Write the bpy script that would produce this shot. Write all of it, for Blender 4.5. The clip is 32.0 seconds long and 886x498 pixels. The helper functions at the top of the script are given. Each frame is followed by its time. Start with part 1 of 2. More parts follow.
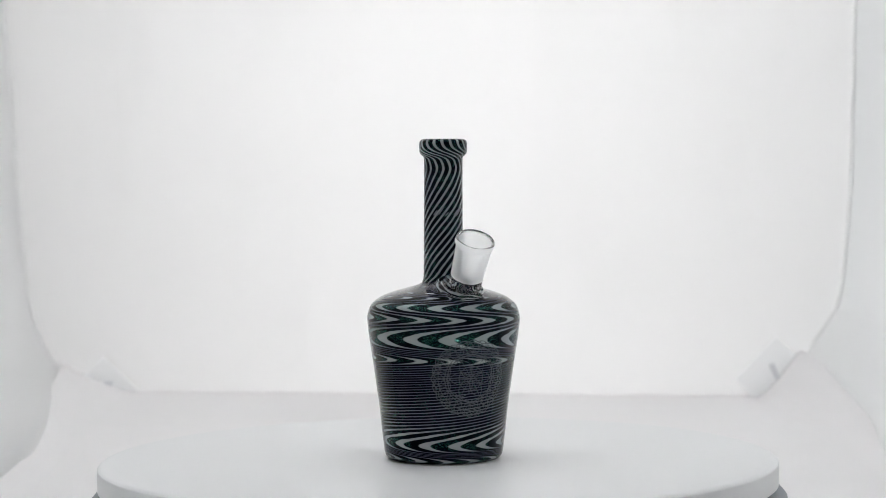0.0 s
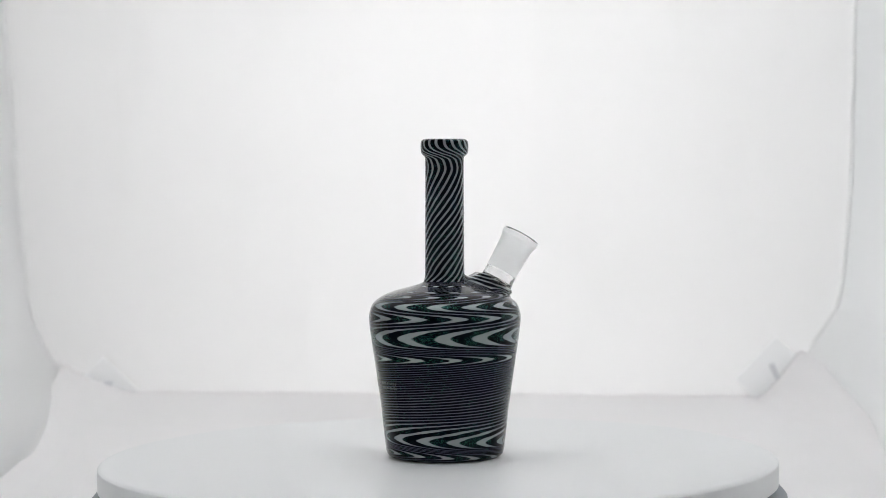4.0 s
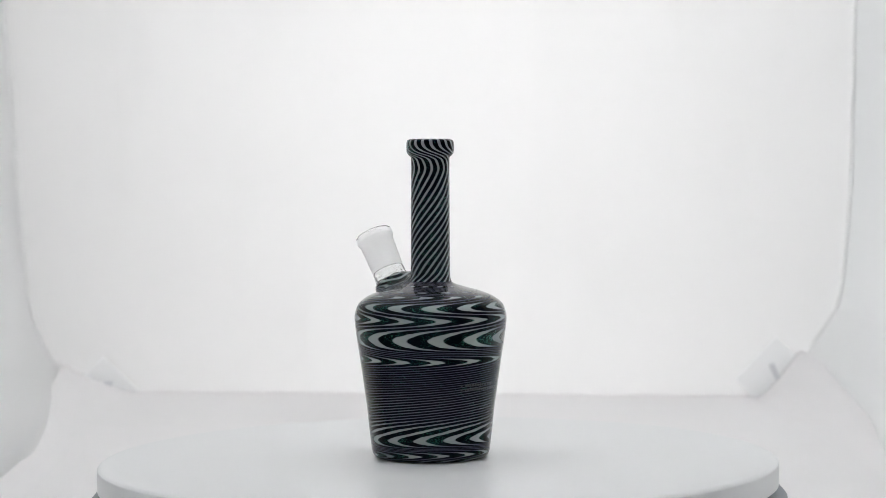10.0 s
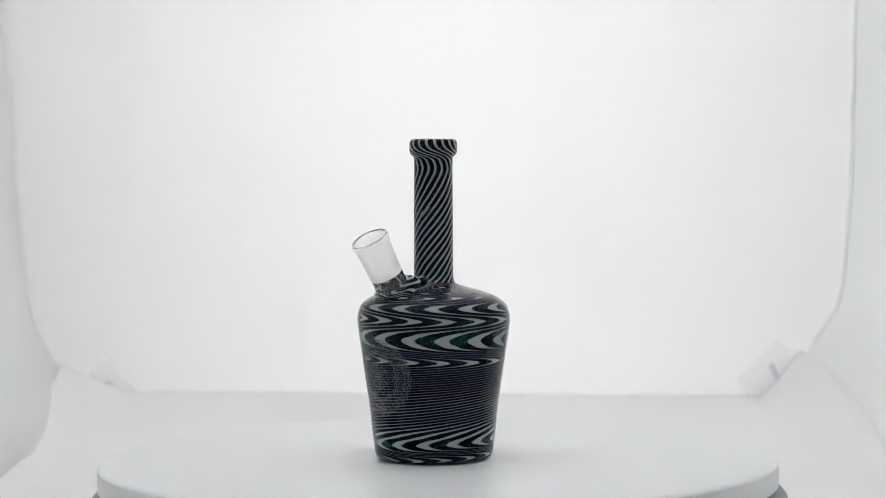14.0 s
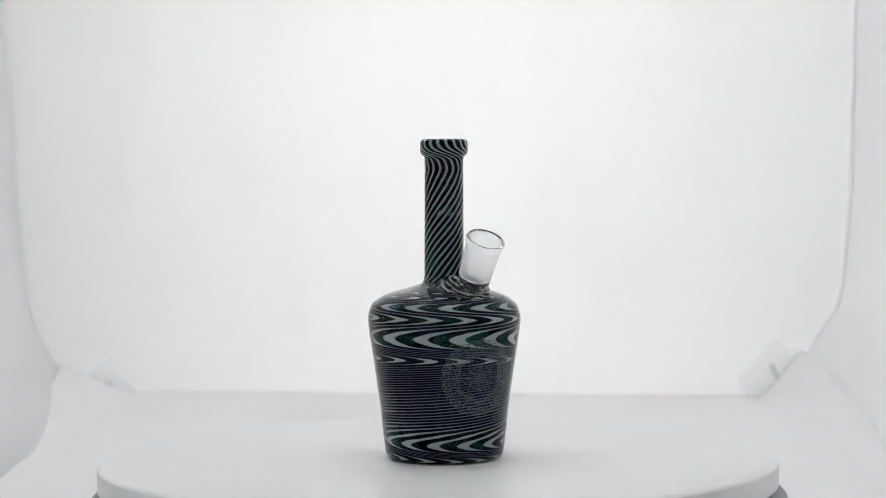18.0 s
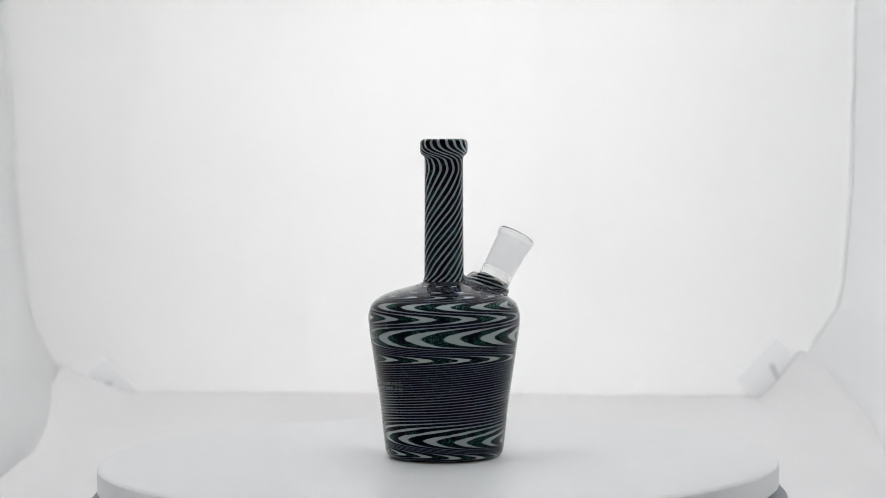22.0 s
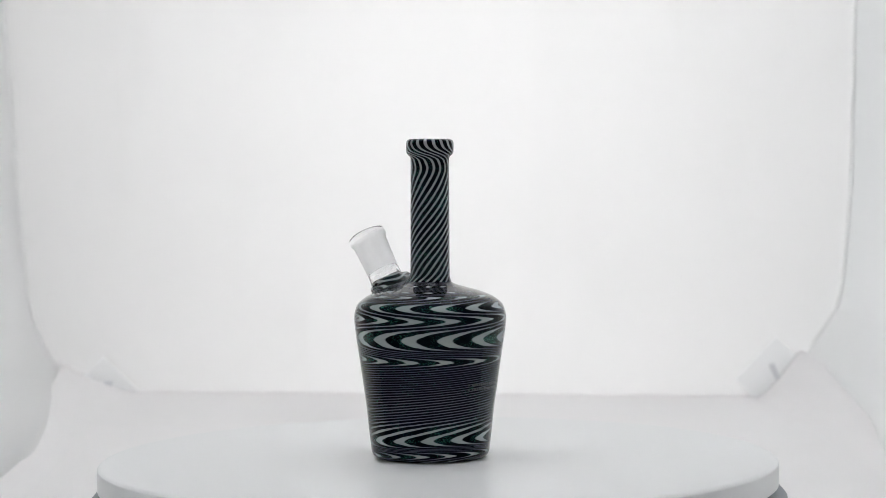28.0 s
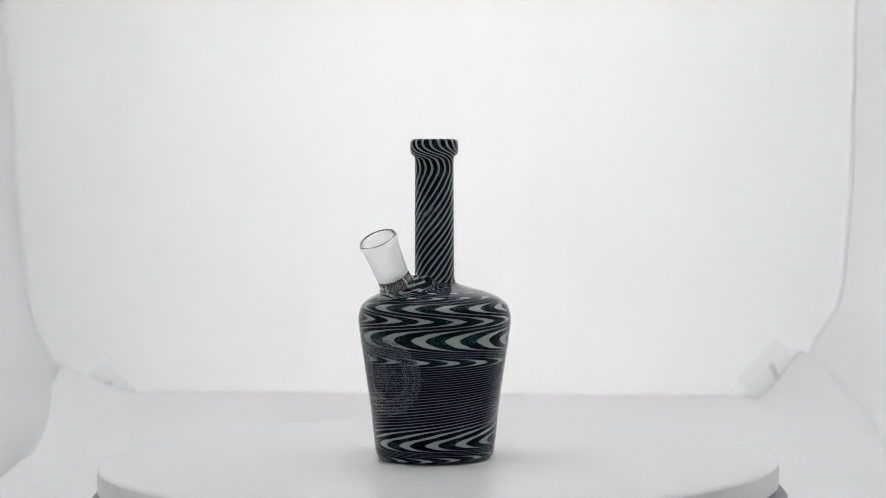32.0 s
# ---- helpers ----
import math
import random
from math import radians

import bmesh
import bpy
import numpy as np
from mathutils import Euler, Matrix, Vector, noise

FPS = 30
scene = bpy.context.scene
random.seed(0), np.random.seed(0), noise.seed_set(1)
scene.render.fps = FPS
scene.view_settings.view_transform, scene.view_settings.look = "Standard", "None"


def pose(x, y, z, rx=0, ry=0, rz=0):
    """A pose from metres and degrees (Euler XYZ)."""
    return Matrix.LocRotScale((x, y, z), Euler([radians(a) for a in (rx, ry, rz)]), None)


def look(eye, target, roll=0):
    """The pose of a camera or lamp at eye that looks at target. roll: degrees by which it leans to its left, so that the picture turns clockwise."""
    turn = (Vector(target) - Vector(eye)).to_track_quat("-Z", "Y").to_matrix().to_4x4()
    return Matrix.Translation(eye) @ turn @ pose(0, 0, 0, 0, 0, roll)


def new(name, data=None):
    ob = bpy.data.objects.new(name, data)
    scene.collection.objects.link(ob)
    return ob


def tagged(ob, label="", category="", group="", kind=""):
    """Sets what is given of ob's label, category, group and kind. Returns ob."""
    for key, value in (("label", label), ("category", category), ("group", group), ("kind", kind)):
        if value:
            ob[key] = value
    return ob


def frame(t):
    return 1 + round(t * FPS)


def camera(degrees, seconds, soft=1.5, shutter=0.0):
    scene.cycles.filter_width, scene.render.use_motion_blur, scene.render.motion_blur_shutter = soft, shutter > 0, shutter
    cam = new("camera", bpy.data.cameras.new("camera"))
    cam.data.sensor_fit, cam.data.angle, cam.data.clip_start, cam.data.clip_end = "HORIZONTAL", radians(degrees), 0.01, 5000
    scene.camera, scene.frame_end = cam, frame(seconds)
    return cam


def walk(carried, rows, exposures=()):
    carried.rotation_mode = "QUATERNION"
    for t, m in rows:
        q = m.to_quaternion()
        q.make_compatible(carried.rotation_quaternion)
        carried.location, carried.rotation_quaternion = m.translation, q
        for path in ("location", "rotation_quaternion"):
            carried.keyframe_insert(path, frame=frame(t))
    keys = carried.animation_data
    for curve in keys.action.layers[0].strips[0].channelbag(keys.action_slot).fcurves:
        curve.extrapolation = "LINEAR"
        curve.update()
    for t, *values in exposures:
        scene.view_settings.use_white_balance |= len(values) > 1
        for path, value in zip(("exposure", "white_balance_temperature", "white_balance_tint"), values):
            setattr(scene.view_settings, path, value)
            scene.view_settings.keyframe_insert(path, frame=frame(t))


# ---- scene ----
TURN = 20.42                    # degrees per second of the turntable
FACING = 16.51                  # the joint points at the camera at this time
S = 0.000253                    # metres in one unit of the plan below
EYE = (0.0023, -1.088, 0.1419)

# ---- camera ----
cam = camera(20.65, 32.0, 0.6)
cam.data.dof.use_dof, cam.data.dof.focus_distance, cam.data.dof.aperture_fstop = True, 1.06, 16.0
AIM = (EYE[0], EYE[1] + 1.0, EYE[2] - math.tan(radians(2.543)))
walk(cam, [(0.0, look(EYE, AIM, -0.12)), (32.0, look(EYE, AIM, -0.12))],
    exposures=[(0.0, 0.0), (25.0, -0.01), (30.0, -0.01), (32.0, -0.05)])

# ---- world and light ----
world = bpy.data.worlds.new("world")
scene.world = world
world.use_nodes = True
world.node_tree.nodes["Background"].inputs[0].default_value = (0.93, 0.97, 1.0, 1)
world.node_tree.nodes["Background"].inputs[1].default_value = 0.05


def area_lamp(name, eye, target, sx, sy, watts, colour):
    data = bpy.data.lights.new(name, "AREA")
    data.shape, data.size, data.size_y, data.energy, data.color = "RECTANGLE", sx, sy, watts, colour
    ob = new(name, data)
    ob.matrix_world = look(eye, target)
    return ob


area_lamp("top_lamp", (0.0, 0.02, 0.78), (0.0, 0.03, 0.0), 0.50, 0.50, 11.2, (0.985, 0.99, 1.0))
area_lamp("back_lamp", (0.035, 0.92, 0.225), (0.035, 0.484, 0.140), 0.24, 0.24, 5.35, (1.0, 0.985, 0.98))
# two unseen fills, added to brighten the side walls through the cloth
area_lamp("side_fill_left", (-0.85, 0.26, 0.29), (0.0, 0.20, 0.10), 0.45, 0.45, 3.4, (0.97, 0.99, 1.0))
area_lamp("side_fill_right", (0.85, 0.26, 0.26), (0.0, 0.20, 0.10), 0.45, 0.45, 5.2, (0.95, 0.99, 1.0))
# unseen fill, added overhead to brighten the room and the tent's open front
area_lamp("room_fill", (0.0, -0.6, 1.66), (0.0, -0.6, 0.0), 1.4, 1.4, 11.0, (0.97, 0.985, 1.0))


# ---- materials ----
class Nodes:
    """A small wrapper to write node trees in few lines."""

    def __init__(self, name):
        self.mat = bpy.data.materials.new(name)
        self.mat.use_nodes = True
        self.tree = self.mat.node_tree
        self.bsdf = self.tree.nodes["Principled BSDF"]
        self.out = self.tree.nodes["Material Output"]

    def node(self, kind, **sets):
        n = self.tree.nodes.new(kind)
        for key, value in sets.items():
            setattr(n, key, value)
        return n

    def link(self, a, b):
        self.tree.links.new(a, b)

    def math(self, op, a, b=0.0, clamp=False):
        n = self.node("ShaderNodeMath", operation=op, use_clamp=clamp)
        for k, v in enumerate((a, b)):
            if isinstance(v, (int, float)):
                n.inputs[k].default_value = v
            else:
                self.link(v, n.inputs[k])
        return n.outputs[0]

    def coords(self, scale=(1, 1, 1)):
        tc = self.node("ShaderNodeTexCoord")
        mp = self.node("ShaderNodeMapping")
        mp.inputs["Scale"].default_value = scale
        mp.inputs["Location"].default_value = (3.17, 1.73, 0.91)
        self.link(tc.outputs["Object"], mp.inputs["Vector"])
        return mp.outputs[0]

    def noise(self, vec, scale, detail=4.0, rough=0.5):
        n = self.node("ShaderNodeTexNoise")
        self.link(vec, n.inputs["Vector"])
        n.inputs["Scale"].default_value, n.inputs["Detail"].default_value, n.inputs["Roughness"].default_value = scale, detail, rough
        return n.outputs["Fac"]

    def mix(self, fac, a, b):
        n = self.node("ShaderNodeMix", data_type="RGBA")
        for sock, v in ((n.inputs[0], fac), (n.inputs[6], a), (n.inputs[7], b)):
            if isinstance(v, (int, float)):
                sock.default_value = v
            elif isinstance(v, tuple):
                sock.default_value = (*v, 1)
            else:
                self.link(v, sock)
        return n.outputs[2]

    def bump(self, height, strength, distance):
        n = self.node("ShaderNodeBump")
        n.inputs["Strength"].default_value, n.inputs["Distance"].default_value = strength, distance
        self.link(height, n.inputs["Height"])
        self.link(n.outputs[0], self.bsdf.inputs["Normal"])

    def set(self, **sets):
        for key, value in sets.items():
            sock = self.bsdf.inputs[key.replace("_", " ")]
            if isinstance(value, (int, float)):
                sock.default_value = value
            elif isinstance(value, tuple):
                sock.default_value = (*value, 1) if len(value) == 3 and sock.type == "RGBA" else value
            else:
                self.link(value, sock)
        return self


def fabric(name, colour, through_light):
    m = Nodes(name)
    v = m.coords()
    big = m.noise(v, 7.0, 3.0)
    weave = m.noise(m.coords((1600, 1600, 1600)), 1.0, 2.0)
    dark = tuple(c * 0.965 for c in colour)
    m.set(Base_Color=m.mix(big, dark, colour), Roughness=0.85)
    m.set(Specular_IOR_Level=0.2)
    m.bump(m.math("ADD", m.math("MULTIPLY", m.noise(v, 18.0, 3.0), 1.0), m.math("MULTIPLY", weave, 0.03)), 0.25, 0.004)
    thin = m.node("ShaderNodeBsdfTranslucent")
    thin.inputs["Color"].default_value = (*colour, 1)
    both = m.node("ShaderNodeMixShader")
    both.inputs[0].default_value = through_light
    m.link(m.bsdf.outputs[0], both.inputs[1])
    m.link(thin.outputs[0], both.inputs[2])
    m.link(both.outputs[0], m.out.inputs["Surface"])
    return m.mat


def plain(name, colour, rough, metal=0.0, grain=300.0, relief=0.0002):
    m = Nodes(name)
    v = m.coords()
    n = m.noise(v, grain, 4.0)
    m.set(Base_Color=m.mix(n, tuple(c * 0.92 for c in colour), colour), Metallic=metal)
    m.set(Roughness=m.math("ADD", m.math("MULTIPLY", m.noise(v, 40.0), 0.12), rough - 0.06))
    if relief:
        m.bump(n, 0.15, relief)
    return m.mat


def smooth_plastic(name, colour, rough):
    """Moulded plastic with faint cloudy wear, read from above only."""
    m = Nodes(name)
    n = m.node("ShaderNodeTexNoise", noise_dimensions="2D")
    m.link(m.coords(), n.inputs["Vector"])
    n.inputs["Scale"].default_value, n.inputs["Detail"].default_value = 14.0, 2.0
    m.set(Base_Color=m.mix(n.outputs["Fac"], tuple(c * 0.985 for c in colour), tuple(c * 1.015 for c in colour)))
    m.set(Roughness=m.math("ADD", m.math("MULTIPLY", n.outputs["Fac"], 0.06), rough - 0.03))
    return m.mat


def line_glass(name):
    """Dark sparkling glass with drawn white lines, under a clear coat."""
    m = Nodes(name)
    at = m.node("ShaderNodeAttribute", attribute_name="line_phase")
    v = m.coords()
    wob = m.math("MULTIPLY", m.math("SUBTRACT", m.noise(v, 260.0, 2.0), 0.5), 0.16)
    ph = m.math("ADD", at.outputs["Fac"], wob)
    fr = m.math("FRACT", ph)
    dist = m.math("ABSOLUTE", m.math("SUBTRACT", fr, 0.5))
    wide = m.node("ShaderNodeAttribute", attribute_name="line_open").outputs["Fac"]
    width = m.math("ADD", m.math("MULTIPLY", m.math("SUBTRACT", m.noise(v, 90.0, 1.0), 0.5), 0.07), m.math("ADD", m.math("MULTIPLY", wide, 0.062), 0.150))
    white = m.math("MULTIPLY", m.math("SUBTRACT", width, dist), 16.0)
    white = m.math("ADD", white, 0.5, clamp=True)
    tone = m.noise(v, 120.0, 3.0)
    pale = m.mix(m.math("MULTIPLY", wide, 1.4, True), (0.104, 0.110, 0.152), m.mix(tone, (0.285, 0.325, 0.36), (0.40, 0.445, 0.43)))
    deep = m.mix(m.noise(v, 55.0, 2.0), (0.0006, 0.0008, 0.0035), (0.0015, 0.0022, 0.011))
    deep = m.mix(m.math("MULTIPLY", wide, m.noise(v, 75.0, 2.0)), deep, (0.0012, 0.0062, 0.0066))
    cell = m.node("ShaderNodeTexVoronoi", feature="F1")
    cell.inputs["Scale"].default_value = 3500.0
    m.link(v, cell.inputs["Vector"])
    pick = m.node("ShaderNodeSeparateColor")
    m.link(cell.outputs["Color"], pick.inputs[0])
    rare = m.math("SUBTRACT", 0.955, m.math("MULTIPLY", m.math("POWER", wide, 3.0), 0.33))
    flake = m.math("GREATER_THAN", pick.outputs[0], rare)
    flake = m.math("MULTIPLY", flake, m.math("ADD", m.math("MULTIPLY", m.noise(v, 95.0, 2.0), 5.0), -2.05, clamp=True))
    flakes = m.mix(pick.outputs[1], (0.03, 0.12, 0.20), (0.14, 0.50, 0.30))
    deep = m.mix(flake, deep, flakes)
    bare = m.math("MULTIPLY", flake, m.math("SUBTRACT", 1.0, white))
    m.set(Base_Color=m.mix(white, deep, pale), Roughness=0.09, IOR=1.5, Metallic=m.math("MULTIPLY", bare, 0.7))
    tilt = m.node("ShaderNodeVectorMath", operation="SUBTRACT")
    m.link(cell.outputs["Color"], tilt.inputs[0])
    tilt.inputs[1].default_value = (0.5, 0.5, 0.5)
    lean = m.node("ShaderNodeVectorMath", operation="SCALE")
    m.link(tilt.outputs[0], lean.inputs[0])
    m.link(m.math("MULTIPLY", bare, 1.3), lean.inputs["Scale"])
    both = m.node("ShaderNodeVectorMath", operation="ADD")
    m.link(m.node("ShaderNodeNewGeometry").outputs["Normal"], both.inputs[0])
    m.link(lean.outputs[0], both.inputs[1])
    unit = m.node("ShaderNodeVectorMath", operation="NORMALIZE")
    m.link(both.outputs[0], unit.inputs[0])
    m.link(unit.outputs[0], m.bsdf.inputs["Normal"])
    graze = m.node("ShaderNodeLayerWeight")
    graze.inputs["Blend"].default_value = 0.5
    m.set(Specular_IOR_Level=m.math("ADD", m.math("MULTIPLY", m.math("POWER", graze.outputs["Facing"], 2.3), 0.62), 0.012))
    return m.mat


def glass(name, rough, colour=(1, 1, 1)):
    m = Nodes(name)
    n = m.noise(m.coords(), 400.0, 3.0)
    m.set(Base_Color=colour, Transmission_Weight=1.0, IOR=1.47)
    m.set(Roughness=m.math("ADD", m.math("MULTIPLY", n, 0.04 if rough else 0.004), rough))
    return m.mat


def frosted(name):
    """Ground glass: it scatters light through as well as back, and dims what is behind."""
    m = Nodes(name)
    n = m.noise(m.coords(), 900.0, 3.0)
    m.set(Base_Color=m.mix(n, (0.95, 0.96, 0.965), (0.99, 0.99, 0.99)), Roughness=0.55, IOR=1.12, Transmission_Weight=1.0)
    m.bump(n, 0.2, 0.0001)
    white = m.node("ShaderNodeBsdfDiffuse")
    thin = m.node("ShaderNodeBsdfTranslucent")
    for sh in (white, thin):
        sh.inputs["Color"].default_value = (0.97, 0.975, 0.98, 1)
    one, two = m.node("ShaderNodeMixShader"), m.node("ShaderNodeMixShader")
    one.inputs[0].default_value, two.inputs[0].default_value = 0.78, 0.18
    m.link(white.outputs[0], one.inputs[1])
    m.link(thin.outputs[0], one.inputs[2])
    m.link(m.bsdf.outputs[0], two.inputs[1])
    m.link(one.outputs[0], two.inputs[2])
    m.link(two.outputs[0], m.out.inputs["Surface"])
    return m.mat


FABRIC = fabric("white_tent_fabric", (0.90, 0.90, 0.90), 0.45)
FLOOR_FABRIC = fabric("white_floor_fabric", (0.90, 0.89, 0.895), 0.02)
PIPING = fabric("white_piping_cloth", (0.97, 0.97, 0.97), 0.15)
PATCH = fabric("patch_cloth", (0.985, 0.99, 0.995), 0.95)
TAB = plain("grey_tab", (0.80, 0.81, 0.83), 0.7)
PLATTER = smooth_plastic("white_platter_plastic", (0.81, 0.82, 0.828), 0.38)
BASE = plain("blue_grey_plastic", (0.22, 0.25, 0.28), 0.45)
BLACK = plain("black_rubber", (0.01, 0.01, 0.012), 0.6)
ROOM = plain("room_paint", (0.30, 0.30, 0.31), 0.9, grain=20.0)
TABLE = plain("table_laminate", (0.6, 0.6, 0.6), 0.5, grain=60.0)
LINES = line_glass("black_and_white_line_glass")
FROST = frosted("frosted_glass")
CLEAR = glass("clear_glass", 0.0)
ETCH = plain("etched_glass", (0.082, 0.094, 0.112), 0.34, grain=2000.0, relief=0.00003)
ETCH_FAINT = plain("faint_etched_glass", (0.042, 0.048, 0.056), 0.34, grain=2000.0, relief=0.00003)
ETCH_PALE = plain("pale_etched_glass", (0.17, 0.19, 0.21), 0.34, grain=2000.0, relief=0.00003)


# ---- mesh helpers ----
def mesh_of(name, verts, faces, smooth=True):
    me = bpy.data.meshes.new(name)
    me.from_pydata(verts, [], faces)
    if smooth:
        me.shade_smooth()
    me.update()
    return me


def part(name, me, material, parent=None, label=""):
    ob = new(name, me)
    ob.parent = parent
    me.materials.append(material)
    if label:
        tagged(ob, label)
    return ob


def empty(name, m):
    ob = new(name)
    ob.empty_display_size = 0.02
    ob.matrix_basis = m
    return ob


def lathe(name, profile, steps=96, closed=False):
    """A body of revolution from (r, z) pairs."""
    verts, faces = [], []
    n = len(profile)
    for r, z in profile:
        for k in range(steps):
            a = 2 * math.pi * (k + 0.37) / steps
            verts.append((r * math.cos(a), r * math.sin(a), z))
    for i in range(n if closed else n - 1):
        j = (i + 1) % n
        for k in range(steps):
            l = (k + 1) % steps
            faces.append((i * steps + k, i * steps + l, j * steps + l, j * steps + k))
    me = mesh_of(name, verts, faces)
    bm = bmesh.new()
    bm.from_mesh(me)
    bmesh.ops.remove_doubles(bm, verts=bm.verts[:], dist=1e-6)
    bm.to_mesh(me)
    bm.free()
    me.shade_smooth()
    return me


def smooth_line(points, n):
    """n points on a smooth line through the given points (Catmull-Rom)."""
    p = [Vector(q) for q in points]
    p = [2 * p[0] - p[1], *p, 2 * p[-1] - p[-2]]
    out = []
    for k in range(n):
        u = k / (n - 1) * (len(points) - 1)
        i = min(int(u), len(points) - 2)
        f = u - i
        a, b, c, d = p[i:i + 4]
        out.append(0.5 * (2 * b + (c - a) * f + (2 * a - 5 * b + 4 * c - d) * f * f + (3 * b - a - 3 * c + d) * f ** 3))
    return out


def ease(u):
    u = min(1.0, max(0.0, u))
    return u * u * (3 - 2 * u)


def knots(rows):
    """A smooth curve through (y, value) knots that never overshoots them."""
    xs, vs = zip(*rows)
    n = len(xs)
    d = [(vs[i + 1] - vs[i]) / (xs[i + 1] - xs[i]) for i in range(n - 1)]
    m = [d[0]] + [0.0 if d[i - 1] * d[i] <= 0 else 2 * d[i - 1] * d[i] / (d[i - 1] + d[i]) for i in range(1, n - 1)] + [d[-1]]

    def at(x):
        x = min(max(x, xs[0]), xs[-1])
        i = max(k for k in range(n - 1) if xs[k] <= x)
        w = xs[i + 1] - xs[i]
        t = (x - xs[i]) / w
        return ((1 + 2 * t) * (1 - t) ** 2 * vs[i] + t * (1 - t) ** 2 * w * m[i] + t * t * (3 - 2 * t) * vs[i + 1] + t * t * (t - 1) * w * m[i + 1])
    return at


def grid_mesh(name, rows, thick=0.0, smooth=True, skew=0.09):
    """A sheet through rows of points; with thickness it gets a back side."""
    nr, nc = len(rows), len(rows[0])
    rows = [[(x, y - skew * x, z) for x, y, z in row] for row in rows]
    verts = [tuple(p) for row in rows for p in row]
    faces = [(i * nc + j, i * nc + j + 1, (i + 1) * nc + j + 1, (i + 1) * nc + j) for i in range(nr - 1) for j in range(nc - 1)]
    me = mesh_of(name, verts, faces, smooth)
    if thick:
        bm = bmesh.new()
        bm.from_mesh(me)
        bmesh.ops.solidify(bm, geom=bm.faces[:], thickness=thick)
        bm.to_mesh(me)
        bm.free()
        me.set_sharp_from_angle(angle=radians(55))
    return me


def tube(name, line, r, steps=10):
    """A round cord of radius r along a line of points."""
    pts = [Vector(p) for p in line]
    verts, faces = [], []
    for i, p in enumerate(pts):
        d = (pts[min(i + 1, len(pts) - 1)] - pts[max(i - 1, 0)]).normalized()
        a = d.orthogonal().normalized() if i == 0 else (a - d * a.dot(d)).normalized()
        b = d.cross(a)
        for k in range(steps):
            t = 2 * math.pi * k / steps
            verts.append(tuple(p + a * (r * math.cos(t)) + b * (r * math.sin(t))))
    for i in range(len(pts) - 1):
        for k in range(steps):
            l = (k + 1) % steps
            faces.append((i * steps + k, i * steps + l, (i + 1) * steps + l, (i + 1) * steps + k))
    faces += [tuple(range(steps)), tuple(range((len(pts) - 1) * steps, len(pts) * steps))]
    return mesh_of(name, verts, faces)


def box_bm(bm, sx, sy, sz, m, bevel=0.0):
    made = bmesh.ops.create_cube(bm, size=1.0, matrix=m @ Matrix.Diagonal((sx, sy, sz, 1)))
    if bevel:
        edges = list({e for v in made["verts"] for e in v.link_edges})
        bmesh.ops.bevel(bm, geom=edges, offset=bevel, segments=3, affect="EDGES", profile=0.5)


def box(name, sx, sy, sz, m, bevel=0.0):
    bm = bmesh.new()
    box_bm(bm, sx, sy, sz, m, bevel)
    me = bpy.data.meshes.new(name)
    bm.to_mesh(me)
    bm.free()
    return me


# ---- the light tent ----
Z_FLOOR = -0.0232
Y_BACK = 0.484


def setting(name, me, material, label):
    ob = part(name, me, material)
    return tagged(ob, label, kind="structure")


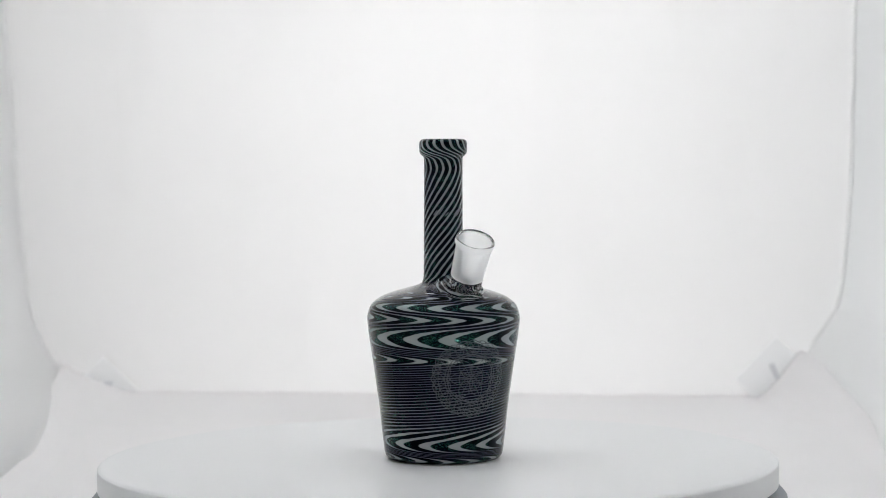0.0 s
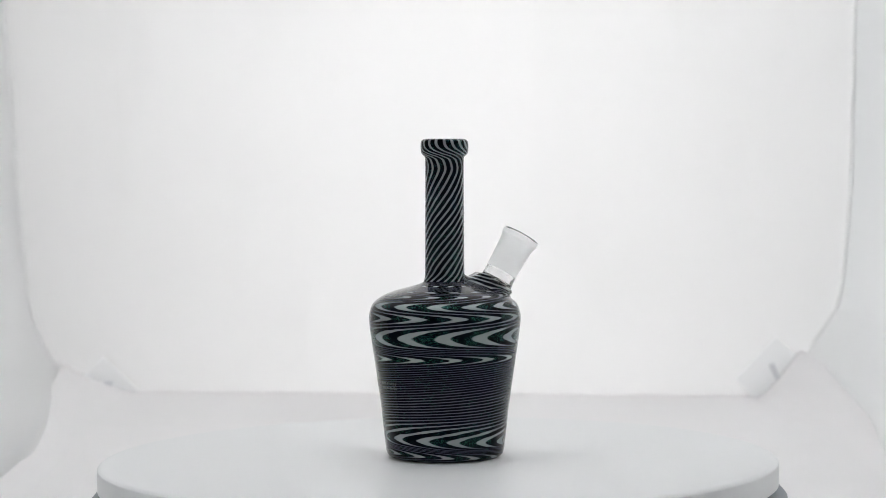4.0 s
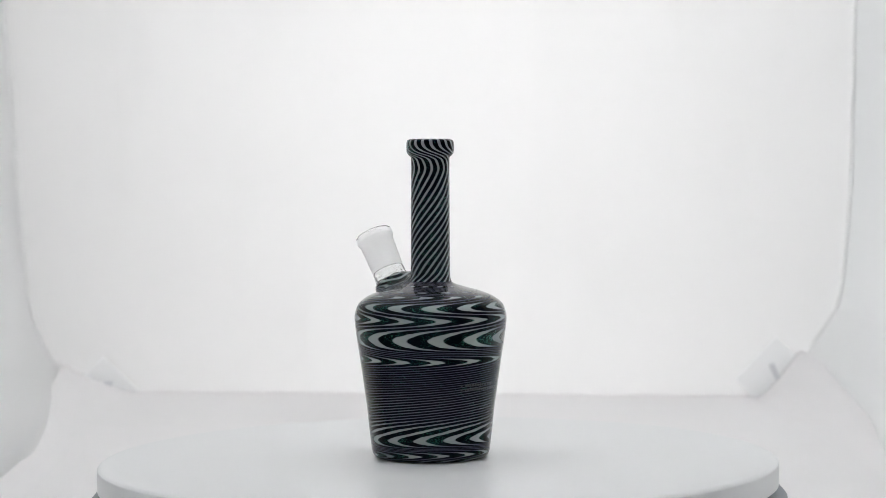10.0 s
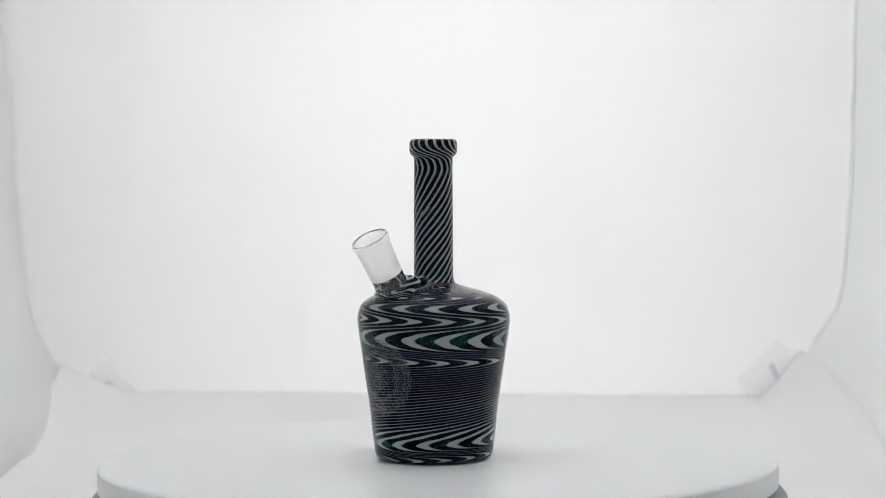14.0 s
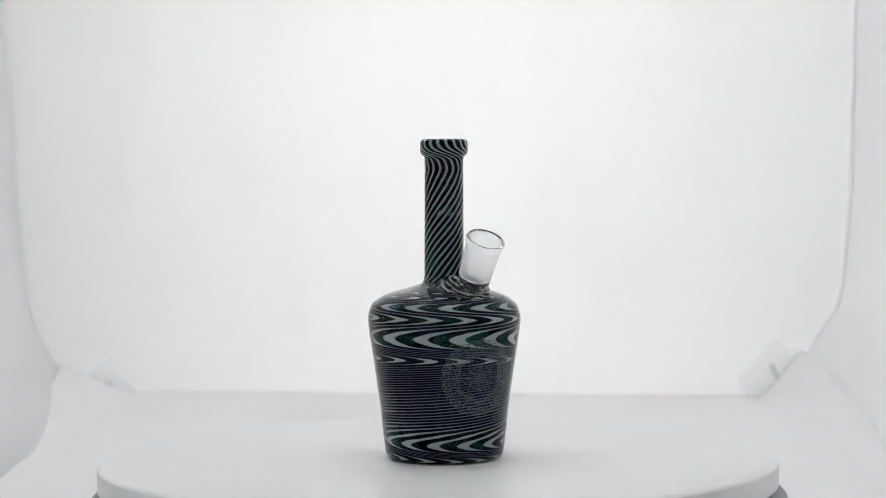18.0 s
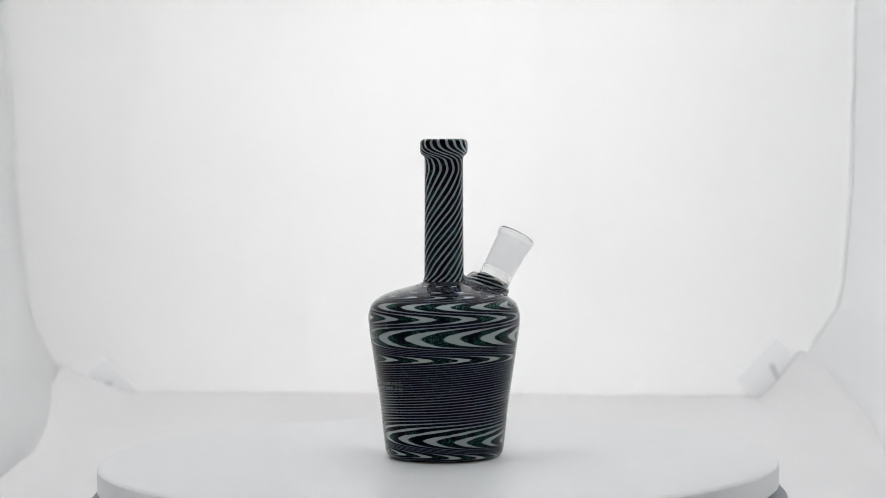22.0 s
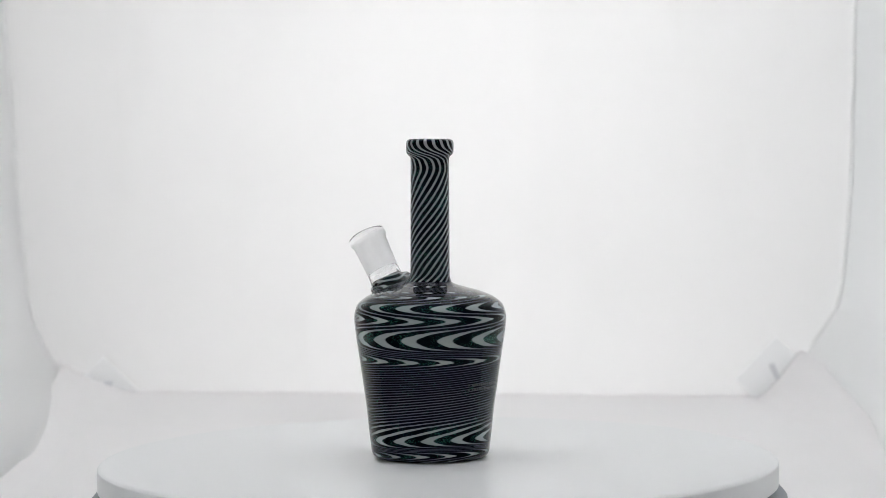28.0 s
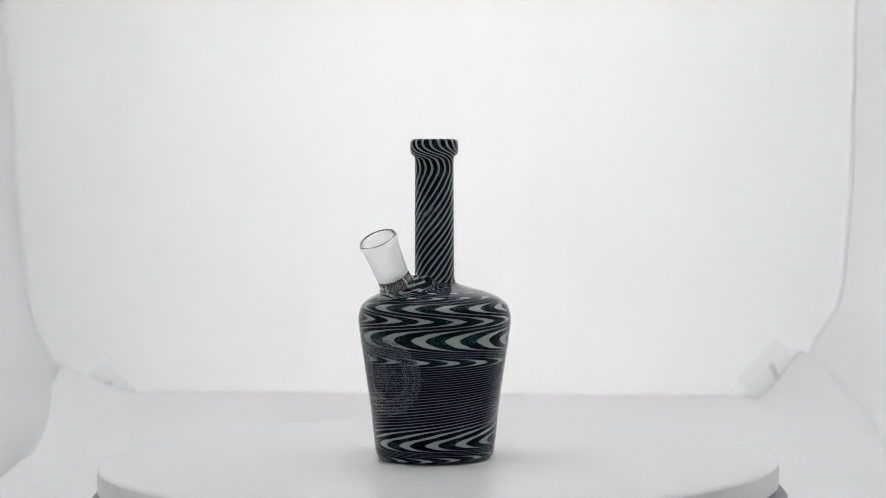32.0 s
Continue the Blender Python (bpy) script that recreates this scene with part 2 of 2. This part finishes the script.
def tent():
    top, low, cx = 0.58, Z_FLOOR, EYE[0]
    # half widths of the wire-framed back panel by height, and of the floor sheet by depth
    back = {1: knots([(low, 0.2032), (-0.0178, 0.2091), (-0.0105, 0.2173), (-0.0031, 0.2245), (0.0041, 0.2316), (0.0151, 0.2393), (0.026, 0.2457), (0.0368, 0.2521), (0.0513, 0.2552),
                      (0.0693, 0.2572), (0.0874, 0.2585), (0.1233, 0.2605), (0.1593, 0.2614), (0.195, 0.2619), (top, 0.268)]),
            -1: knots([(low, 0.240), (-0.0117, 0.2505), (-0.0062, 0.2544), (0.0124, 0.2656), (0.031, 0.2714), (0.0496, 0.2743), (0.0682, 0.2763), (0.0868, 0.278), (0.1239, 0.2807),
                       (0.161, 0.2826), (0.198, 0.2852), (0.235, 0.2886), (top, 0.294)])}
    sheet = {1: knots([(-0.4, 0.236), (0.0, 0.228), (0.178, 0.2275), (0.317, 0.2360), (Y_BACK, 0.2296)]),
             -1: knots([(-0.4, 0.200), (0.083, 0.206), (0.19, 0.213), (0.30, 0.226), (Y_BACK, 0.2508)])}

    def lift(side, y):
        return (0.025 if side > 0 else 0.0124) * ease((y - 0.22) / 0.264)

    def ripple(x, y, z, size):
        return size * noise.noise(Vector((x * 11, y * 9, z * 8)))

    zs = [low + (top - low) * (i / 79) ** 1.7 for i in range(80)]
    rows = []
    for z in zs:
        l, r = -back[-1](z) - 0.001, back[1](z) + 0.001
        rows.append([(cx + l + (r - l) * j / 60, Y_BACK + ripple(j / 20, 0.3, z, 0.003) * (1 - (j / 30 - 1) ** 8) + 0.001 * (j / 30 - 1) ** 8, z) for j in range(61)])
    setting("wall_back", grid_mesh("wall_back", rows, 0.0006), FABRIC, "white translucent fabric back panel of a light tent, round corners")
    ys = [Y_BACK - 0.0015 * i for i in range(12)] + [Y_BACK - 0.018 - 0.842 * i / 70 for i in range(71)]
    bend, corner = 0.004, 0.0015         # how softly the cloth turns at the floor and at the back

    def wall_width(side, y, z):
        v = (Y_BACK - y) / 0.86
        zb = low + lift(side, y)
        return sheet[side](y) - sheet[side](Y_BACK) + back[side](max(z, low + lift(side, Y_BACK))) + 0.035 * v * ease((z - zb) / 0.12) + ripple(side * 3, y, z, 0.004) * ease(v * 8)

    for side, name in ((-1, "wall_left"), (1, "wall_right")):
        rows = []
        for k in range(10 + len(ys)):
            if k < 10:
                a = 0.5 * math.pi * k / 10
                y, inset = Y_BACK - corner + corner * math.cos(a), 0.001 - corner * math.sin(a)
            else:
                y, inset = Y_BACK - corner - (0.86 - corner) * (k - 10) / (len(ys) - 1), 0.001 - corner
            zb = low + lift(side, y)
            row = []
            for i in range(72):
                if i < 12:
                    z = zb + 0.03 * (i / 12) ** 2
                else:
                    z = zb + 0.03 + (top - zb - 0.03) * ((i - 12) / 59) ** 1.7
                h = min(1.0, (z - zb) / bend)
                w = wall_width(side, y, z) + bend * (1 - (1 - h) ** 2) ** 0.5 * ease((Y_BACK - y) / 0.12) - inset * ease((z - zb) / 0.02)
                row.append((cx + side * (w - 0.0006), y, z))
            rows.append(row)
        setting(name, grid_mesh(name, rows, 0.0006), FABRIC, "white fabric side wall of a light tent, softly creased")
    rows = []
    for y in ys:
        row = []
        for j in range(81):
            u = 2 * j / 80 - 1
            side = 1 if u > 0 else -1
            row.append((cx + u * (sheet[side](y) + 0.0005 + 0.0048 * ease((Y_BACK - y) / 0.12)), y, low + lift(side, y) * (ease((u - 0.863) / 0.137) if side > 0 else ease((-u - 0.79) / 0.19)) + 0.005 * ease((abs(u) - 0.955) / 0.04) + 0.0012 * max(0.0, 1 - (Y_BACK - y) / 0.006) ** 2))
        rows.append(row)
    setting("floor", grid_mesh("floor", rows, 0.0006), FLOOR_FABRIC, "white fabric floor sheet of a light tent, raised at the corners")
    rows = [[(cx + 0.34 * (2 * j / 10 - 1), Y_BACK + 0.01 - 0.88 * i / 10, top + 0.001) for j in range(11)] for i in range(11)]
    # white piping that binds the seams
    for side, name in ((-1, "trim_left"), (1, "trim_right")):
        start = low + lift(side, Y_BACK)
        seam = [(cx + side * (back[side](start + (top - start) * (k / 89) ** 1.7) - 0.0004), Y_BACK - 0.0030, start + (top - start) * (k / 89) ** 1.7) for k in range(90)]
        setting(name, tube(name, [(x, y - 0.09 * x, z) for x, y, z in seam], 0.0016), PIPING, "white cloth piping round the back panel of a light tent")
    setting("ceiling", grid_mesh("ceiling", rows, 0.0006), FABRIC, "white fabric top of a light tent")


def patches():
    """Cloth squares sewn on the back panel near its lower corners, each with a strap end."""
    rows = ((1, (0.2070, -0.0045), 0.0190, 0.58, 44, (0.0046, -0.0008), (0.0040, 0.0105), 24), (-1, (-0.2200, -0.0185), 0.0160, 0.80, -46, (0.0010, 0.0022), (0.0060, 0.0040), 8))
    for side, (x, z), half, slim, turn, (dx, dz), (tw, th), lean in rows:
        thing = tagged(empty("fabric_patch", pose(EYE[0] + x, Y_BACK - 0.0045 - 0.09 * x, z)), "square white cloth patch with a small grey strap end", "fabric patch", "patches on the back panel")
        part("cloth", box("cloth", 2 * half * slim, 0.0012, 2 * half, pose(0, 0, 0, 0, turn), 0.0007), PATCH, thing)
        part("strap_end", box("strap_end", tw, 0.002, th, pose(dx, -0.0018, dz, 0, -lean), 0.0008), TAB, thing, "small grey strap end")


tent()
patches()


# ---- turntable ----
def turntable():
    r = 600 * S
    thing = tagged(empty("turntable", pose(0, 0, Z_FLOOR, 0.45, -0.5, 0)), "motorised photo turntable, round white platter on a blue-grey base", "turntable")
    h = -Z_FLOOR
    platter = part("platter", lathe("platter", [(0.0, h), (r * 0.5, h), (r - 0.0036, h), (r - 0.0018, h - 0.0002), (r - 0.0008, h - 0.0006), (r - 0.0002, h - 0.0010), (r, h - 0.0014), (r, h - 0.0108),
        (r - 0.001, h - 0.0116), (r - 0.004, h - 0.0118), (0.0, h - 0.0118)], 256), PLATTER, thing, "white glossy plastic platter")
    platter.data.set_sharp_from_angle(angle=radians(26))
    part("base", lathe("base", [(0.0, h - 0.0135), (r - 0.004, h - 0.0135), (r + 0.0018, h - 0.0142), (r + 0.0038, h - 0.0165), (r + 0.0042, 0.001), (r + 0.003, 0.0), (0.0, 0.0)], 200), BASE, thing,
        "blue-grey plastic base")
    part("bearing", lathe("bearing", [(r - 0.03, h - 0.0119), (r - 0.006, h - 0.0119), (r - 0.006, h - 0.0136), (r - 0.03, h - 0.0136)], 120, True), BLACK, thing, "black rubber bearing ring")
    return thing, platter


# ---- the bottle-shaped glass pipe ----
# heights are given in units of S, from the rim (0) down to the foot (565)
BODY_TURNS = knots([(244, -6.4), (251, -2.4), (259.5, -6.6), (268.2, -1.5), (275, -3.8), (288, -1.1), (293, -0.853), (298, -1.12), (309.5, -3.05), (314.5, -3.383), (319.5, -3.05), (332, -0.95), (337, -0.45),
    (348, 0.0), (359, -0.35), (364, -0.9), (381.5, -5.85), (386.5, -6.25), (391.5, -5.75), (397, -4.5), (440, 6.0), (480, 14.3), (494, 17.1), (506.6, 18.95), (515.5, 19.72), (520.5, 20.2), (528, 20.5), (534, 20.2), (538, 19.65),
    (550, 15.2), (556, 14.65), (565, 16.5), (577, 17.5), (700, 17.5)])
NECK_TURNS = knots([(-40, 0.0), (0, 0.0), (8, -0.05), (15, -0.3), (21, -0.9), (26, -1.8), (31, -2.9), (37, -3.8), (52, -4.2), (75, -3.4), (225, 6.0), (240, 6.9), (249, 7.7), (262, 8.8)])
# by drop: how far the hand-drawn lines stray round the body (mean, cosine and sine part, in lines)
STRAY = [knots(list(zip((244, 293, 314.5, 348, 386.5, 440, 528, 700), row))) for row in
         ((-0.045, -0.045, -0.107, -0.15, -0.15, -0.09, -0.027, -0.027), (0.09, 0.09, 0.244, 0.10, 0.253, 0.12, 0.024, 0.024), (0.02, 0.02, 0.135, 0.132, 0.13, 0.08, 0.04, 0.04))]
BODY_N, NECK_N = 13, 18
TOP = 565


def sag(drop, a):
    """The drawn rows do not lie level: how much higher or lower they run at this angle."""
    low = ease((drop - 410) / 90)
    return (1 - low) * (1.5 - 2.0 * math.cos(a - 0.35)) * ease((drop - 270) / 40) + low * 4.5 * math.cos(a - 1.4)


def lined(name, profile, steps, count, turns, shift, bump=None, blank=None, open_lines=None):
    """A revolved skin whose corners carry the phase of the drawn lines. profile: (r, drop) in units of S."""
    grid = [k * 0.25 - 60 for k in range(3200)]
    table = [turns(g) for g in grid]
    verts, faces, phases, opened = [], [], [], []
    level, gap, bare = [], [], []
    angles = [2 * math.pi * k / steps for k in range(steps)]
    for r, drop in profile:
        stray = [k(drop) for k in STRAY] if bump else (0.0, 0.0, 0.0)
        ring = [(r * math.cos(a), r * math.sin(a)) for a in angles]
        raised = [bump(x, y, TOP - drop) if bump else TOP - drop for x, y in ring]
        lift = [z - (TOP - drop) for z in raised]
        # where the skin is drawn up, the lines follow its height
        drops = [drop + (sag(drop, a) if bump else 0.0) + (270 - drop) * ease(h / 9) for a, h in zip(angles, lift)]
        here = np.interp(drops, grid, table)
        rate = np.abs(np.interp([d + 1.5 for d in drops], grid, table) - np.interp([d - 1.5 for d in drops], grid, table)) / 3 / 0.24
        for k, a in enumerate(angles):
            bare.append(blank(*ring[k], drop) if blank else False)
            level.append(float(here[k]) + shift + stray[0] + stray[1] * math.cos(a) + stray[2] * math.sin(a) + 0.14 * lift[k])
            gap.append(open_lines if open_lines is not None else (1 - min(1.0, float(rate[k]))) * (1 - ease(lift[k] / 8)) + 0.62 * ease(lift[k] / 8))
            verts.append((ring[k][0] * S, ring[k][1] * S, raised[k] * S))
    for i in range(len(profile) - 1):
        for k in range(steps):
            l = (k + 1) % steps
            face = (i * steps + k, (i + 1) * steps + k, (i + 1) * steps + l, i * steps + l)
            faces.append(face)
            if any(bare[v] for v in face):
                phases += [0.0] * 4
                opened += [0.0] * 4
                continue
            a, b = count * k / steps, count * (k + 1) / steps
            phases += [c + level[v] for c, v in zip((a, a, b, b), face)]
            opened += [gap[v] for v in face]
    me = mesh_of(name, verts, faces)
    me.attributes.new("line_phase", "FLOAT", "CORNER").data.foreach_set("value", phases)
    me.attributes.new("line_open", "FLOAT", "CORNER").data.foreach_set("value", opened)
    return me


OUTLINE = smooth_line([(34, 240), (35.5, 249), (39, 254), (48, 258), (62, 262.2), (87, 269), (107, 276.5), (118, 283), (128, 292), (133, 304), (135, 315), (134.3, 328), (131, 354),
    (124.7, 396), (114.3, 469), (110.2, 507), (105.5, 547)], 260)
JOINT_R, JOINT_Z, TILT = 93.5, 309.0, 30.0      # foot of the ground joint, and how far it leans outwards


def stub(x, y, z):
    """The shoulder is drawn up to a slanting stub under the joint, which points to -y."""
    out, r = -y, math.hypot(x, y)
    if z < 200 or r < 33.5 or out < 20:
        return z
    inner = min(1.0, max(0.0, (JOINT_R - out) / 60))
    d = math.hypot(x, max(0.0, out - JOINT_R) * 1.25)
    core, fall = 28.5 - 25.5 * inner, 8 + 40 * inner
    slope = 308.8 - 0.80 * (out - JOINT_R)
    cap = 320.5 + 7.5 * ease((r - 44) / 24) + 5 * max(0.0, (44 - r) / 9) ** 2
    target = min(slope, cap) - max(0.0, 8 - abs(slope - cap)) ** 2 / 32
    target -= 5 * ease((22 - math.hypot(x, (out - JOINT_R) * 1.2)) / 8)
    f = ease(1 - (d - core) / fall) * min(1.0, max(0.0, (134 - r) / 20)) * ease((out - 20) / 12)
    return z + max(0.0, target - z) * f


def mouth(x, y, drop):
    """Inside the stub's mouth no line is drawn: plain black paints in the hole's shade."""
    return drop < 330 and y < 0 and math.hypot(x, (y + JOINT_R) * 1.15) < 15


def water_pipe():
    thing = tagged(empty("water_pipe", pose(0, 0, 0)), "bottle-shaped black and white line-worked glass pipe on the turntable", "water pipe")
    prof = list(OUTLINE)
    prof += smooth_line([(105.2, 550), (102.5, 558), (97, 563.5), (89, 565)], 24)
    prof += [(70, 564.5), (60, 562.5), (30, 560), (0.01, 559.5)]
    body = part("body", lined("body", [tuple(p) for p in prof], 288, BODY_N, BODY_TURNS, 0.81, stub, mouth), LINES, thing, "black glass body with white zigzag lines and green sparkle")
    rim = [(26, 60), (26, 3), (28, 0.8), (31, 0.0), (35.5, 0.4), (39.4, 2.2), (41.6, 5.5), (42.3, 10), (42.3, 19), (41.4, 25), (38.4, 29.2), (35.6, 31.5), (34.4, 34)]
    prof = [(26, 262), (26, 160)] + rim[:1] + [tuple(p) for p in smooth_line(rim[1:], 60)] + [tuple(p) for p in smooth_line([(34.3, 35), (34.2, 60), (34.5, 150), (34.9, 230), (35.3, 244), (37.5, 252)], 90)]
    part("neck", lined("neck", prof, 160, NECK_N, NECK_TURNS, 0.3, None, None, 0.6), LINES, thing, "straight neck with spiral white lines and a flat rim")
    # ground joint
    jp = pose(0, -JOINT_R * S, JOINT_Z * S, TILT)
    line = [(25.3, 22.3), (25.6, 22.3), (28.2, 22.3), (28.5, 22.3), (28.55, 22.9), (28.75, 28), (29.6, 50), (31.0, 79), (32.2, 83), (33.9, 86), (34.5, 89.5), (34.2, 94), (33.0, 96.6), (31.8, 97.4), (30.4, 96.9), (28.9, 94.0), (28.2, 89.5), (26.8, 60), (25.5, 25), (25.32, 22.9)]
    joint = part("joint", lathe("joint", [(p[0] * S, p[1] * S) for p in line], 96, True), CLEAR, thing, "frosted ground glass joint with a clear bead lip")
    joint.data.materials.append(FROST)
    for k, face in enumerate(joint.data.polygons):
        face.material_index = 1 if k // 96 in (3, 4, 5, 6, 7, 8, 15, 16, 17, 18) else 0
    joint.matrix_basis = jp
    foot = part("clear_foot", lathe("clear_foot", [(p[0] * S, p[1] * S) for p in reversed([(25.6, 22.1), (25.9, 22.1), (28.3, 22.1), (28.6, 22.1), (28.62, 21.5), (28.8, 14), (29.0, 7), (29.4, 3), (30.4, 1.2), (32.0, 0.6), (33.6, -0.6), (34.5, -3.0), (34.2, -6.0), (32.8, -8.0), (30.6, -8.6), (28.4, -7), (26.0, -5), (23.8, -3.5), (22.6, -1), (22.8, 2), (24.2, 5), (24.8, 9), (24.2, 12), (25.0, 16), (25.55, 21.5)])], 96, True), CLEAR, joint, "clear glass weld")
    for v in foot.data.vertices:        # hand-drawn glass is never quite round
        a = math.atan2(v.co.y, v.co.x)
        low = ease((18 * S - v.co.z) / (8 * S))
        v.co *= 1 + low * 0.05 * noise.noise(Vector((2.2 * math.cos(a), 2.2 * math.sin(a), v.co.z / S * 0.12)))
    emblem(thing)
    writing_bars(thing)
    neck_mark(thing)
    return thing


def on_body(angle, drop, proud=0.16):
    """A point on the body's skin, in metres, at an angle (radians) and a drop in units of S."""
    r = float(np.interp(drop, [p[1] for p in OUTLINE], [p[0] for p in OUTLINE])) + proud
    return (r * math.cos(angle) * S, r * math.sin(angle) * S, (TOP - drop) * S)


def ribbon(verts, faces, line, width, place, closed=False):
    """A thin flat band along a line of (u, v) pairs laid on the skin by place()."""
    n = len(line)
    start = len(verts)
    for i, (u, v) in enumerate(line):
        a = line[(i - 1) % n] if closed or i else line[0]
        b = line[(i + 1) % n] if closed or i < n - 1 else line[-1]
        du, dv = b[0] - a[0], b[1] - a[1]
        d = math.hypot(du, dv) or 1.0
        nu, nv = -dv / d * width / 2, du / d * width / 2
        verts += [place(u + nu, v + nv), place(u - nu, v - nv)]
    for i in range(n if closed else n - 1):
        j = (i + 1) % n
        faces.append((start + 2 * i, start + 2 * i + 1, start + 2 * j + 1, start + 2 * j))


def emblem(thing):
    """An etched geometric flower: rings, petals and star lines."""
    verts, faces = [], []
    angle0, drop0, mid = radians(-90), 413.0, 117.0

    def place(u, v):
        return on_body(angle0 + u / mid, drop0 - v)

    def ring(cx, cy, r, w=1.1, n=40):
        ribbon(verts, faces, [(cx + r * math.cos(2 * math.pi * k / n), cy + r * math.sin(2 * math.pi * k / n)) for k in range(n)], w * 1.3, place, True)

    def stroke(a, b, w=1.1):
        ribbon(verts, faces, [(a[0] + (b[0] - a[0]) * k / 12, a[1] + (b[1] - a[1]) * k / 12) for k in range(13)], w * 1.3, place)

    def spoke(r, deg):
        return (r * math.cos(radians(deg)), r * math.sin(radians(deg)))

    ring(0, 0, 21, 0.9)
    ring(0, 0, 41, 1.1, 60)
    ring(0, 0, 45, 0.9, 60)
    ring(0, 0, 56, 0.9, 72)
    for k in range(6):
        d = 30 + 60 * k
        ring(*spoke(21, d), 21, 0.8)
        stroke(spoke(3, d + 30), spoke(41, d + 30), 0.7)
        stroke(spoke(5, d), spoke(21, d), 0.6)
    for k in range(12):
        d = 30 * k
        ring(*spoke(52, d + 15), 15, 0.8, 28)
        ring(*spoke(52, d), 11, 0.8, 24)
        ring(*spoke(60, d + 15), 7, 0.8, 18)
        stroke(spoke(68, d), spoke(62, d + 15), 1.0)
        stroke(spoke(68, d), spoke(62, d - 15), 1.0)
        stroke(spoke(62, d + 15), spoke(45, d), 0.7)
        stroke(spoke(62, d - 15), spoke(45, d), 0.7)
    part("etched_emblem", mesh_of("etched_emblem", verts, faces), ETCH, thing, "grey etched geometric flower emblem")


def writing_bars(thing):
    """Two short rows of writing too fine to read, as plain bars."""
    angle0, drop0, mid = radians(94.8), 432.0, 116.0
    rnd = random.Random(4)
    for row, v in enumerate((4.0, -4.0)):
        verts, faces = [], []
        u = -52.0
        while u < 50:
            w = rnd.uniform(2.5, 5)
            ribbon(verts, faces, [(u + min(w, 52 - u) * k / 4, v) for k in range(5)], rnd.uniform(3.2, 5.0), lambda p, q: on_body(angle0 + p / mid, drop0 - q, 0.12))
            u += w + rnd.choice((1.2, 1.5, 1.8, 4.5))
        part("writing_row", mesh_of("writing_row", verts, faces), ETCH_FAINT, thing, "faint grey etched row of writing")


def neck_mark(thing):
    """A small etched maker's mark on the neck, as plain slanting shapes."""
    verts, faces = [], []

    def place(u, v):
        a = radians(-92) + u / 34
        return (34.8 * math.cos(a) * S, 34.8 * math.sin(a) * S, (TOP - 128 + v) * S)

    for u, v, w, h, lean in ((-26, -2, 3.2, 9, 3), (-21, -3, 2.4, 8, 3), (-16, 2, 2.6, 13, 4), (-11, -3, 2.2, 7, 3), (-6, -4, 2.0, 6, 3), (10, -2, 2.2, 8, 3), (15, -3, 3.4, 8, 3), (20, 2, 2.6, 13, 5), (25, -2, 3.0, 8, 3)):
        ribbon(verts, faces, [(u - lean + 2 * lean * k / 6, v - h / 2 + h * k / 6) for k in range(7)], w, place)
    part("etched_mark", mesh_of("etched_mark", verts, faces), ETCH_PALE, thing, "pale etched maker's mark on the neck")


TURNTABLE, PLATE = turntable()
PIPE = water_pipe()

# ---- what lies round the tent ----
def table():
    top = Z_FLOOR - 0.0008
    thing = tagged(empty("table", pose(0, 0.1, -0.775)), "plain pale laminate table under the light tent", "table")
    part("tabletop", box("tabletop", 1.5, 1.0, 0.03, pose(0, 0, top + 0.775 - 0.015), 0.003), TABLE, thing)
    for x in (-0.7, 0.7):
        for y in (-0.45, 0.45):
            part("leg", box("leg", 0.05, 0.05, top + 0.775 - 0.03, pose(x, y, (top + 0.775 - 0.03) / 2), 0.003), TABLE, thing)


def room():
    """Plain walls that close the studio round the tent."""
    x, y0, y1, z0, z1, t = 1.7, -2.0, 1.7, -0.775, 1.7, 0.1
    my, mz = (y0 + y1) / 2, (z0 + z1) / 2
    for name, size, at in (("ground", (2 * x + 2 * t, y1 - y0 + 2 * t, t), (0, my, z0 - t / 2)), ("room_ceiling", (2 * x + 2 * t, y1 - y0 + 2 * t, t), (0, my, z1 + t / 2)),
                           ("wall_north", (2 * x, t, z1 - z0), (0, y1 + t / 2, mz)), ("wall_south", (2 * x, t, z1 - z0), (0, y0 - t / 2, mz)),
                           ("wall_east", (t, y1 - y0, z1 - z0), (x + t / 2, my, mz)), ("wall_west", (t, y1 - y0, z1 - z0), (-x - t / 2, my, mz))):
        setting(name, box(name, *size, pose(*at)), ROOM, "plain dim grey painted surface of the studio")


table()
room()


# ---- movement ----
OFFSET = 14.5 * S               # the pipe stands a little off the turntable's axis,
ECC = 42.0                      # on this side of it, in degrees


def motions():
    rows, plate = [], []
    for k in range(65):
        t = 0.5 * k
        a = TURN * (t - FACING)
        o = radians(TURN * t + ECC)
        rows.append((t, pose(OFFSET * math.sin(o), -OFFSET * math.cos(o), 0, 0, 0, a)))
        plate.append((t, pose(0, 0, 0, 0, 0, a)))
    walk(PIPE, rows)
    walk(PLATE, plate)


motions()
